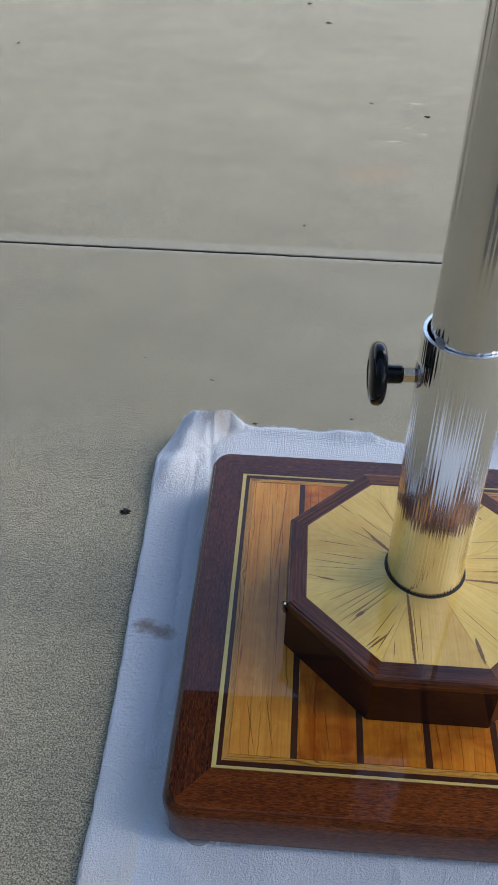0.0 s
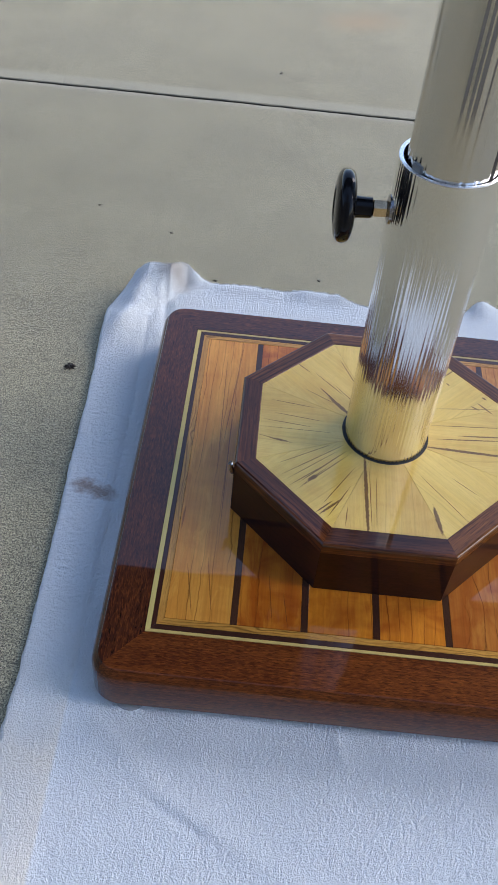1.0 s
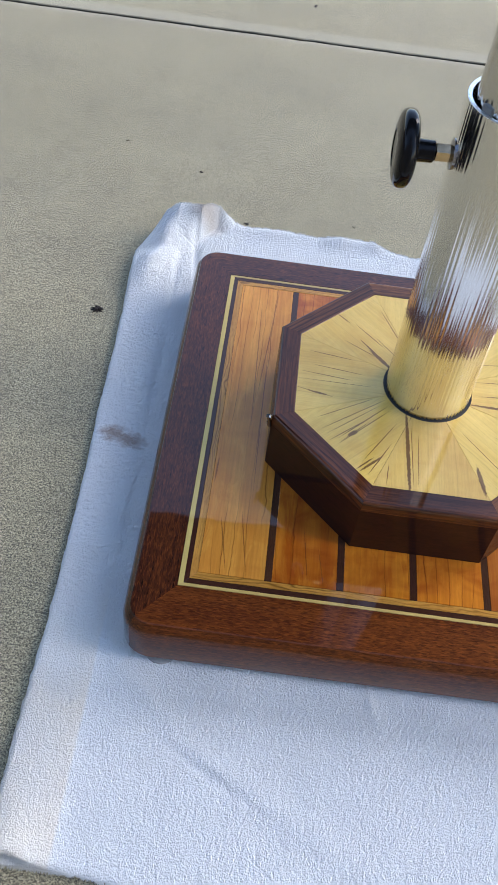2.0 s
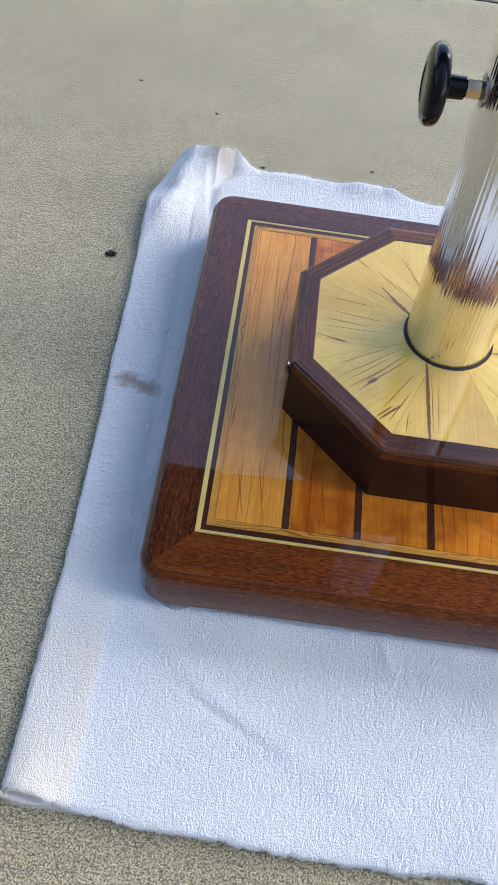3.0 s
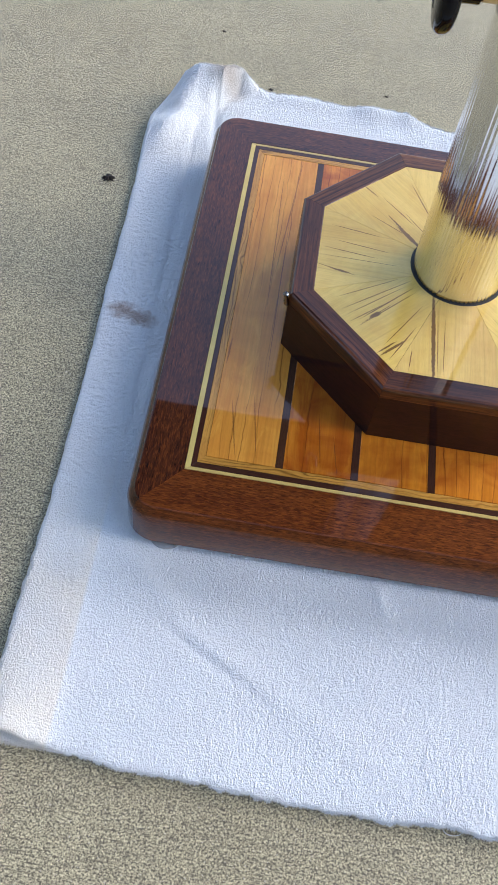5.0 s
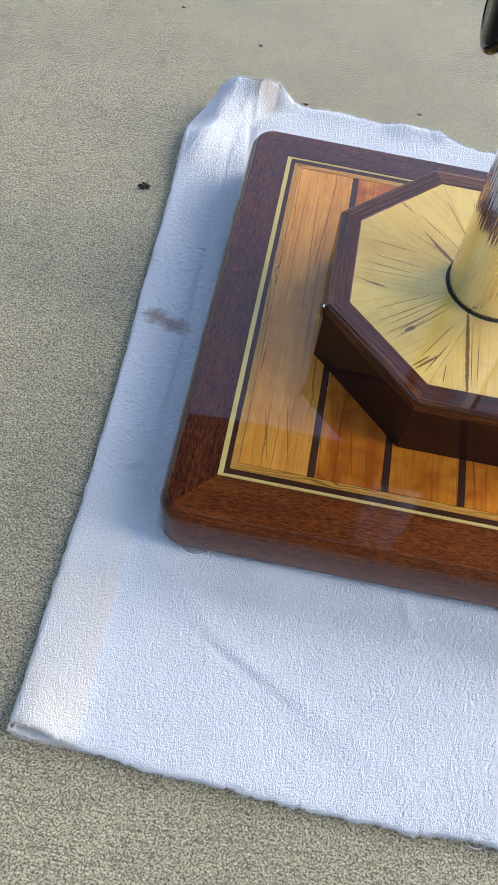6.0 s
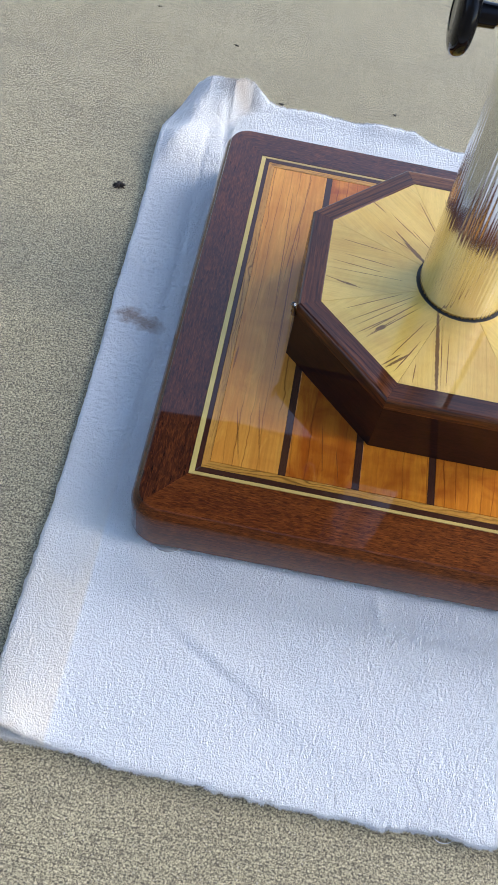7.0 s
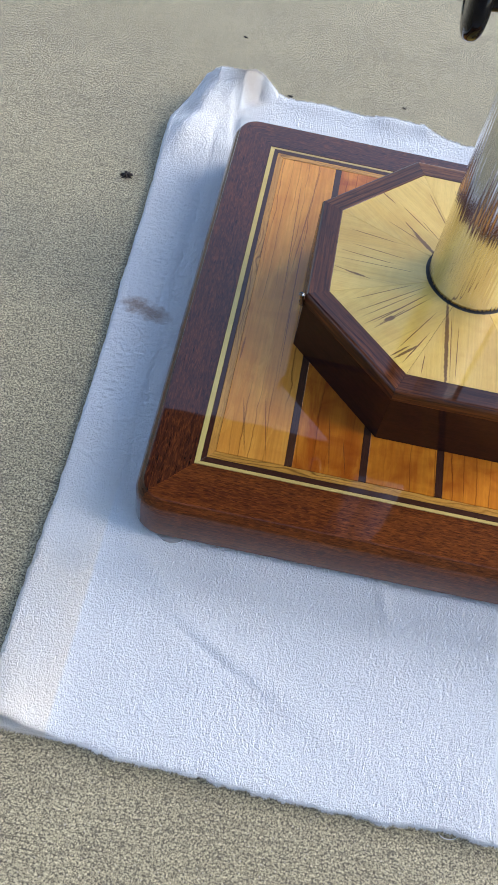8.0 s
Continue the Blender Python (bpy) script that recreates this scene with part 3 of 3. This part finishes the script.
def build_towel():
    nr = 56
    v = np.concatenate([np.linspace(0, 0.8, 841)[:-1], np.linspace(0.8, 1, 161)])
    u = np.concatenate([np.linspace(0, 0.69, 591)[:-1], np.linspace(0.69, 1, 131)])
    # the top layer, from the fold to the far side
    U, V = np.meshgrid(u, v, indexing="ij")
    y0 = -0.42 + 0.78 * V
    x = left_edge(y0) + 0.006 + (0.33 - left_edge(y0) - 0.006) * U
    y = front_edge(x) + (back_edge(x) - front_edge(x)) * V
    z = towel_height(x, y)
    edge = np.minimum(V, 1 - V) * 0.8
    x = x + 0.0005 * smooth_noise(x, y, 90, 7)
    y = y + np.exp(-edge / 0.004) * (0.0022 * smooth_noise(x + 5, y + 5, 60, 8) + 0.0014 * smooth_noise(x + 5, y + 5, 220, 9))
    y = y + np.exp(-(1 - V) * 0.8 / 0.006) * 0.004 * smooth_noise(x + 2, y * 0.2, 36, 22) * np.clip((x + 0.2) / 0.03, 0, 1)
    # the fold, and the layer that lies beneath
    rx, ry, rz = [], [], []
    fy, fz, fx = y[0], z[0], x[0]
    for k in range(nr, 0, -1):
        s = k / nr
        if s <= 0.4:
            a = s / 0.4 * math.pi
            rx.append(fx - (0.006 + 0.0008 * smooth_noise(fy + 3, fy * 0 + 7 * s, 170, 31)) * math.sin(a))
            rz.append(0.0035 + (fz - 0.0035) * 0.5 * (1 + math.cos(a)))
        else:
            q = (s - 0.4) / 0.6
            rx.append(fx + 0.06 * q)
            rz.append(np.full_like(fz, 0.0035))
        ry.append(fy - 0.0075 * min(1.0, s / 0.5) * np.exp(-(fy - fy[0]) / 0.03))
    X, Y, Z = np.vstack([np.array(rx), x]), np.vstack([np.array(ry), y]), np.vstack([np.array(rz), z])
    # the nap
    px_, py_ = X + 3.1, Y + 2.7
    wx, wy = 0.0016 * smooth_noise(px_, py_, 260, 13), 0.0016 * smooth_noise(px_, py_, 260, 14)
    loops = np.minimum(2.6 * np.abs(smooth_noise(px_ + Z + wx, 0.8 * (py_ + wy), 400, 11)), 1.0)
    nap = 0.0006 * loops + 0.00014 * smooth_noise(px_, py_ + Z, 700, 12)
    Z = Z + nap
    n0, n1 = X.shape
    verts = np.stack([X, Y, Z], -1).reshape(-1, 3)
    idx = np.arange(n0 * n1).reshape(n0, n1)
    quads = lambda g: np.stack([g[:-1, :-1], g[1:, :-1], g[1:, 1:], g[:-1, 1:]], -1).reshape(-1, 4)
    # coarser where the pedestal hides the cloth
    hid = (np.abs(X) < 0.235) & (np.abs(Y) < 0.235)
    hid[:nr] = False
    ii, jj = np.where(hid.any(1))[0], np.where(hid.any(0))[0]
    i0, i1 = ii.min() + 2, ii.min() + 2 + (len(ii) - 4) // 10 * 10
    j0, j1 = jj.min() + 4, jj.min() + 4 + (len(jj) - 8) // 10 * 10
    inner = np.zeros((n0 - 1, n1 - 1), bool)
    inner[i0:i1, j0:j1] = True
    faces = np.concatenate([quads(idx)[~inner.reshape(-1)], quads(idx[i0:i1 + 1:10, j0:j1 + 1:10])])
    me = bpy.data.meshes.new("towel")
    me.from_pydata(verts.tolist(), [], faces.tolist())
    me.materials.append(TERRY)
    for p in me.polygons:
        p.use_smooth = True
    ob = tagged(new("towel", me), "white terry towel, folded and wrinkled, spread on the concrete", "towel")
    sol = ob.modifiers.new("thickness", "SOLIDIFY")
    sol.thickness, sol.offset = 0.0028, -1
    # loose yarn ends along the cut edges
    rng = np.random.default_rng(5)
    ends = []
    for j, sign, count, first, end in ((0, -1, 9000, nr, n0), (n1 - 1, 1, 5000, nr, n0), (0, -1, 700, 4, nr - 8)):
        row = np.stack([X[first:end, j], Y[first:end, j], Z[first:end, j]], -1)
        at = rng.uniform(0, len(row) - 1.001, count)
        i0 = at.astype(int)
        foot = row[i0] + (row[i0 + 1] - row[i0]) * (at - i0)[:, None]
        foot[:, 2] -= (0.0012 if end == n0 else -0.0022) * rng.uniform(0, 1, count) ** 2
        foot[:, 1] -= sign * 0.0008
        way = np.stack([rng.normal(0, 0.4, count), np.full(count, float(sign)), rng.normal(0.12, 0.3, count)], -1)
        way /= np.linalg.norm(way, axis=1)[:, None]
        ends.append((foot, foot + way * rng.uniform(0.0016, 0.0042, count)[:, None]))
    foot, tip = np.concatenate([e[0] for e in ends]), np.concatenate([e[1] for e in ends])
    tip[:, 2] = np.maximum(tip[:, 2], 0.0006)
    side = np.array([0.0004, 0, 0.0001])
    fv = np.stack([foot - side, foot + side, tip, foot + np.array([0, 0, 0.0006])], 1).reshape(-1, 3).tolist()
    ff = [t for i in range(0, len(fv), 4) for t in ((i, i + 1, i + 2), (i + 1, i + 3, i + 2), (i + 3, i, i + 2))]
    fm = bpy.data.meshes.new("fringe")
    fm.from_pydata(fv, [], ff)
    fm.materials.append(TERRY)
    fr = new("fringe", fm)
    fr.parent = ob
    tagged(fr, "short frayed yarn ends", kind="stuff")
    # one pulled loop of yarn at the front edge
    loop = bmesh.new()
    path = [(0.030 + 0.0135 * math.cos(q) + 0.024 * q / 5, -0.4335 - 0.0052 * math.sin(q), 0.0062 - 0.003 * max(0, math.sin(q))) for q in np.linspace(-0.6, 4.2, 26)]
    last = None
    for px0, py0, pz0 in path:
        ring = [loop.verts.new((px0, py0 + 0.0004 * math.cos(a), pz0 + 0.0004 * math.sin(a))) for a in (0, 2.1, 4.2)]
        if last:
            for k in range(3):
                loop.faces.new((last[k], last[(k + 1) % 3], ring[(k + 1) % 3], ring[k]))
        last = ring
    part("pulled_thread", loop, TERRY, ob)


build_towel()

# ---- pedestal: square base ----
pedestal = tagged(new("table_pedestal"), "glossy inlaid wooden table pedestal with a fluted metal post", "table pedestal")
TOP, BOTTOM, HALF, CORNER = 0.0654, 0.0088, 0.2475, 0.026
FRONT = 0.0034  # the front rail is a little wider


def rounded_path(d):
    """Points round the base, moved in by d: four runs, each from the middle of one corner to the next."""
    r, c = max(CORNER - d, 0.0), HALF - max(CORNER, d)
    runs = []
    for k in range(4):
        a0 = radians(225 + 90 * k)
        c0 = Vector((math.copysign(c, math.cos(a0)), math.copysign(c, math.sin(a0))))
        a1 = a0 + math.pi / 2
        c1 = Vector((math.copysign(c, math.cos(a1)), math.copysign(c, math.sin(a1))))
        pts = [c0 + r * Vector((math.cos(a0 + q), math.sin(a0 + q))) for q in np.linspace(0, math.pi / 4, 7)]
        pts += [c1 + r * Vector((math.cos(a1 + q), math.sin(a1 + q))) for q in np.linspace(-math.pi / 4, 0, 7)]
        far = FRONT * max(0.0, 1 - d / 0.0428)
        runs.append([Vector((p.x, p.y - far * min(1.0, max(0.0, (0.2 - p.y) / 0.4)))) for p in pts])
    return runs


# across the rail: (inset from the outside, height)
RAIL = [(0.0428, BOTTOM + 0.001), (0.0110, BOTTOM), (0.0058, BOTTOM + 0.0014), (0.0018, BOTTOM + 0.0050), (0.0, BOTTOM + 0.0100), (0.0, TOP - 0.0146)]
RAIL += [(0.018 - 0.018 * math.cos(radians(q)), TOP - 0.0146 + 0.018 * math.sin(radians(q))) for q in range(5, 46, 5)]
RAIL += [(0.0058, TOP - 0.0010), (0.0062, TOP - 0.0003), (0.0069, TOP), (0.0078, TOP), (0.0426, TOP), (0.0428, TOP - 0.0003)]
base = part("base", prism([(-0.205, -0.205), (0.205, -0.205), (0.205, 0.205), (-0.205, 0.205)], BOTTOM + 0.002, TOP - 0.01), DARK_STRIP, pedestal, "square inlaid board with mitred mahogany rails")
paths = [rounded_path(d) for d, z in RAIL]
for k in range(4):
    n = len(paths[0][k])
    rings = [[(*paths[j][k][i], RAIL[j][1]) for j in range(len(RAIL))] for i in range(n)]
    bm = loft(rings)
    bmesh.ops.remove_doubles(bm, verts=bm.verts, dist=1e-6)
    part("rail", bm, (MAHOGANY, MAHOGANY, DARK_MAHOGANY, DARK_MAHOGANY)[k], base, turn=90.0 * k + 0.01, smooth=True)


def frame_pieces(name, outer, inner, mat):
    """Four mitred strips between two rectangles, each given by its half sizes."""
    (ox, oy), (ix, iy) = outer, inner
    o = [(-ox, -oy), (ox, -oy), (ox, oy), (-ox, oy)]
    i = [(-ix, -iy), (ix, -iy), (ix, iy), (-ix, iy)]
    for k in range(4):
        j = (k + 1) % 4
        part(name, prism([o[k], o[j], i[j], i[k]], TOP - 0.01, TOP, 0.0002), mat, base, turn=90.0 * k + 0.01)


frame_pieces("light_stringing", (0.2046, 0.2044), (0.2001, 0.2014), MAPLE)
frame_pieces("dark_stringing", (0.2000, 0.2013), (0.1958, 0.1962), DARK_STRIP)
frame_pieces("border_strip", (0.1957, 0.1961), (0.1894, 0.1896), BORDER)
LINES = [-0.1284, -0.0656, -0.0010, 0.0637, 0.1280]
edges = [-0.1892] + [v for x in LINES for v in (x - 0.0032, x + 0.0032)] + [0.1892]
for k in range(0, len(edges), 2):
    x0, x1 = edges[k], edges[k + 1]
    part("plank", prism([(x0, -0.1892), (x1, -0.1892), (x1, 0.1892), (x0, 0.1892)], TOP - 0.01, TOP, 0.0002), (HONEY_PLANK, ORANGE_PLANK, ORANGE_PLANK, ORANGE_PLANK, RED_PLANK, RED_PLANK)[k // 2], base, turn=90.0)
for x in LINES:
    part("caulk_strip", prism([(x - 0.0031, -0.1892), (x + 0.0031, -0.1892), (x + 0.0031, 0.1892), (x - 0.0031, 0.1892)], TOP - 0.01, TOP - 0.0001, 0.0002), DARK_STRIP, base, turn=90.0)
for sx in (-1, 1):
    for sy in (-1, 1):
        part("foot", lathe([(0.013, 0.0045), (0.0155, 0.0055), (0.0155, 0.0090), (0.013, 0.0100)], 28, Matrix.Translation((sx * 0.2125, sy * 0.2362, 0))), CLEAR_PAD, base, "pale plastic glide", smooth=True)

# ---- pedestal: octagon ----
OUT, DECK, RIM_IN, HOLE = 0.1425, 0.1332, 0.1228, 0.0422
TAN = math.tan(radians(22.5))
octagon = part("octagon", prism([(0.12 * math.cos(radians(22.5 + 45 * k)), 0.12 * math.sin(radians(22.5 + 45 * k))) for k in range(8)], TOP + 0.001, DECK - 0.03), DARK_STRIP, pedestal, "raised octagonal plinth with a pale sunburst top")
SIDE = [(0.017, TOP + 0.0003), (0.0, TOP + 0.0003), (0.0, DECK - 0.0128), (0.017, DECK - 0.0128)]
RIM = [(0.0195, DECK - 0.0126), (0.0001, DECK - 0.0126), (0.0001, DECK - 0.0038)]
RIM += [(0.0032 - 0.0031 * math.cos(radians(q)), DECK - 0.0036 + 0.0036 * math.sin(radians(q))) for q in range(10, 91, 10)]
RIM += [(0.0192, DECK), (0.0195, DECK - 0.0003)]
for k in range(8):
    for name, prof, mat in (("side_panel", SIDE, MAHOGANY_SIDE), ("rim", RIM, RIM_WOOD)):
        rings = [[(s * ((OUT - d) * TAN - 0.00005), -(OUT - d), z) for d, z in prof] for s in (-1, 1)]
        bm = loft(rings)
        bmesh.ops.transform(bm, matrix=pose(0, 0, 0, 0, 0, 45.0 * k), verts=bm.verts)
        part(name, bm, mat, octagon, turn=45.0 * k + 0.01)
    h = RIM_IN * TAN - 0.0001
    arc = [(HOLE * math.sin(q), -HOLE * math.cos(q)) for q in np.linspace(radians(22.3), radians(-22.3), 7)]
    poly = [(-h, -RIM_IN), (h, -RIM_IN)] + arc
    bm = bmesh.new()
    rings = [[bm.verts.new((x, y, z)) for x, y in poly] for z in (DECK - 0.008, DECK - 0.0003)]
    n = len(poly)
    for i in range(n):
        bm.faces.new((rings[0][i], rings[0][(i + 1) % n], rings[1][(i + 1) % n], rings[1][i]))
    bm.faces.new(rings[1])
    bm.faces.new(rings[0][::-1])
    bmesh.ops.transform(bm, matrix=pose(0, 0, 0, 0, 0, 45.0 * k), verts=bm.verts)
    part("wedge", bm, WEDGE, octagon, turn=45.0 * k + 90.0)
# a black ring in place of the shade in the gap round the post
part("gap_ring", lathe([(HOLE, DECK - 0.03), (HOLE + 0.0006, DECK - 0.03), (HOLE + 0.0006, DECK - 0.002), (HOLE - 0.0004, DECK - 0.002)], 64), GAP_BLACK, octagon, "black ring standing in for the shade round the post")
part("pin", lathe([(0.0010, -0.0075), (0.0022, -0.0064), (0.0026, -0.0018), (0.0018, 0.0014), (0.0016, 0.0064), (0.0024, 0.0084), (0.0012, 0.0100)], 16, pose(-0.1445, -0.0592, DECK - 0.0085, 8, -8, 0)), DULL_STEEL, octagon, "small dull metal pin", smooth=True)

# ---- pedestal: post ----


def fluted(r, n, depth, z0, z1, wall, uneven=0.0, keys=(), samples=8):
    """A tube with n soft flutes outside, open at its upper end; keys: (degrees, half width in degrees, depth) of single grooves."""
    rng = random.Random(n)
    deeps = [depth * (1 + uneven * rng.uniform(-1, 1)) for _ in range(n)]
    prof = []
    for k in range(n):
        for u in range(samples):
            a = 2 * math.pi * (k + u / samples) / n
            d = deeps[k] * (0.5 - 0.5 * math.cos(2 * math.pi * u / samples)) ** 1.5
            for at, half, deep in keys:
                off = abs((math.degrees(a) - at + 180) % 360 - 180) / half
                if off < 1:
                    d = max(d, deep * min(1.0, (1 - off) * 2.5))
            prof.append((a, r - d))
    ring = lambda rr, z: [((q if rr is None else rr) * math.cos(a), (q if rr is None else rr) * math.sin(a), z) for a, q in prof]
    return loft([ring(None, z0), ring(None, z1), ring(r - wall, z1), ring(r - wall, z0)], caps=False)


POST_R, POST_TOP = 0.0396, 0.4237
LEAN = Matrix.Translation((0, 0, DECK)) @ pose(0, 0, 0, 0, -0.76, 0) @ Matrix.Translation((0, 0, -DECK))


def leaning(bm):
    bmesh.ops.transform(bm, matrix=LEAN, verts=bm.verts)
    return bm


post = part("lower_tube", leaning(fluted(POST_R, 64, 0.00028, TOP + 0.02, POST_TOP, 0.0034, 0.6)), ALUMINIUM, pedestal, "polished fluted aluminium tube", smooth=True)
upper = fluted(0.0340, 36, 0.00026, 0.25, 0.80, 0.0042, 0.8, ((193, 3.5, 0.0016), (205, 1.2, 0.0005), (290, 1.0, 0.0004), (316.7, 4.2, 0.0016)), 16)
INNER = LEAN @ Matrix.Translation((0.0002, -0.0022, POST_TOP)) @ pose(0, 0, 0, 0, 0.58, 0) @ Matrix.Translation((0, 0, -POST_TOP))  # the inner tube stands a little straighter
bmesh.ops.transform(upper, matrix=INNER, verts=upper.verts)
part("upper_tube", upper, GREY_ALUMINIUM, pedestal, "fluted aluminium inner tube", smooth=True)
# added strip paints in the dark band that the bare metal groove lacks
strip = loft([[((0.0334 + d) * math.cos(radians(a)), (0.0328 + d) * math.sin(radians(a)), z) for a, d in ((313.8, 0), (319.6, 0), (319.6, 0.0006), (313.8, 0.0006))] for z in (0.26, 0.80)])
bmesh.ops.transform(strip, matrix=INNER, verts=strip.verts)
part("groove_strip", strip, GAP_BLACK, pedestal, "added black strip that gives the inner tube's dark band")
part("rim_ring", leaning(loft([[(rr * math.cos(a), rr * math.sin(a), z) for a in np.linspace(0, 2 * math.pi, 96, endpoint=False)] for rr, z in ((POST_R - 0.0007, POST_TOP - 0.0006), (POST_R - 0.0002, POST_TOP - 0.0002), (POST_R - 0.0003, POST_TOP + 0.0004), (POST_R - 0.0008, POST_TOP + 0.0006), (POST_R - 0.0028, POST_TOP + 0.0005), (POST_R - 0.0034, POST_TOP - 0.001))], caps=False)), CUT_EDGE, post, "bright cut tube end")
wedge_pad = bmesh.new()
bmesh.ops.create_cube(wedge_pad, size=1)
bmesh.ops.transform(wedge_pad, matrix=LEAN @ pose(0, 0, 0, 0, 0, 40) @ Matrix.Translation((-0.0342, 0.001, POST_TOP - 0.0018)) @ Matrix.Diagonal((0.0055, 0.0095, 0.015, 1)), verts=wedge_pad.verts)
bmesh.ops.bevel(wedge_pad, geom=wedge_pad.edges[:], offset=0.0008, segments=2, affect="EDGES")
part("guide_pad", wedge_pad, GREY_PLASTIC, pedestal, "grey plastic guide between the tubes")

AXIS = LEAN @ pose(0, -0.0020, 0.3795, 0, 0, 1.0) @ pose(0, 0, 0, 0, -90, 0) @ Matrix.Translation((0, 0, -0.0050))
knob = part("clamp_knob", lathe([(0.0107, 0.0712), (0.0198, 0.0715), (0.0244, 0.0726), (0.0270, 0.0746), (0.0281, 0.0774), (0.0279, 0.0808), (0.0270, 0.0826), (0.0251, 0.0842), (0.0222, 0.0854), (0.0185, 0.0862), (0.0140, 0.0866), (0.0132, 0.0860), (0.0064, 0.0857), (0.0011, 0.0857)], 56, AXIS), BLACK_PLASTIC, pedestal, "round black plastic clamp knob", smooth=True)
part("stem", lathe([(0.0072, 0.0575), (0.0080, 0.0580), (0.0082, 0.0670), (0.0088, 0.0708), (0.0105, 0.0727)], 32, AXIS), BLACK_PLASTIC, knob, smooth=True)
part("nut", lathe([(0.0058, 0.0462), (0.0071, 0.0468), (0.0071, 0.0566), (0.0058, 0.0572)], 6, AXIS), BRASS, knob, "hexagonal brass nut")
part("bolt", lathe([(0.0042, 0.042), (0.0042, 0.0560)], 16, AXIS), STEEL, knob, smooth=True)
part("washer", lathe([(0.0062, 0.0424), (0.0112, 0.0426), (0.0114, 0.0450), (0.0085, 0.0458), (0.0065, 0.0466), (0.005, 0.0466)], 28, AXIS), DULL_STEEL, knob, "dull steel washer", smooth=True)

# ---- litter on the concrete ----


def lump(name, x, y, size, height, label, seed, stretch=1.0, turn=0.0, lobes=9):
    rng = random.Random(seed)
    bm = bmesh.new()
    n = lobes * 2
    top = bm.verts.new((0, 0, height))
    turns = [2 * math.pi * (k + rng.uniform(-0.35, 0.35)) / n for k in range(n)]
    reach = [size * (rng.uniform(0.75, 1.35) if k % 2 else rng.uniform(0.35, 0.75)) for k in range(n)]
    ring1 = [bm.verts.new((0.5 * r * math.cos(a), 0.5 * r * math.sin(a), height * rng.uniform(0.4, 1.1))) for r, a in zip(reach, turns)]
    ring2 = [bm.verts.new((r * math.cos(a), r * math.sin(a), 0.0002)) for r, a in zip(reach, turns)]
    for k in range(n):
        j = (k + 1) % n
        bm.faces.new((top, ring1[k], ring1[j]))
        bm.faces.new((ring1[k], ring2[k], ring2[j], ring1[j]))
    ob = mesh_object(name, bm, DEBRIS)
    ob.matrix_world = pose(x, y, 0, 0, 0, turn) @ Matrix.Diagonal((stretch, 1, 1, 1))
    tagged(ob, label, "debris", "litter on the concrete")


lump("dried_leaf", -0.3585, 0.187, 0.0078, 0.0035, "dark shrivelled leaf lying on the concrete", 1, 1.25, 20)
for k, (x, y, s) in enumerate([(-0.2745, 0.4915, 0.0042), (-0.389, 0.5448, 0.0042), (-0.141, 1.046, 0.006), (-0.0561, 0.4116, 0.0045), (-0.20, 0.3885, 0.0045), (0.1674, 1.702, 0.011), (-0.09, 2.55, 0.014), (-0.16, 2.79, 0.016), (-1.05, 2.198, 0.01), (0.0238, 1.79, 0.008), (-0.70, 0.62, 0.003)]):
    lump("crumb", x, y, s * 0.62, s * 0.25, "small dark crumb of dirt on the concrete", 20 + k, 1.6, 35.0 * k, 4)
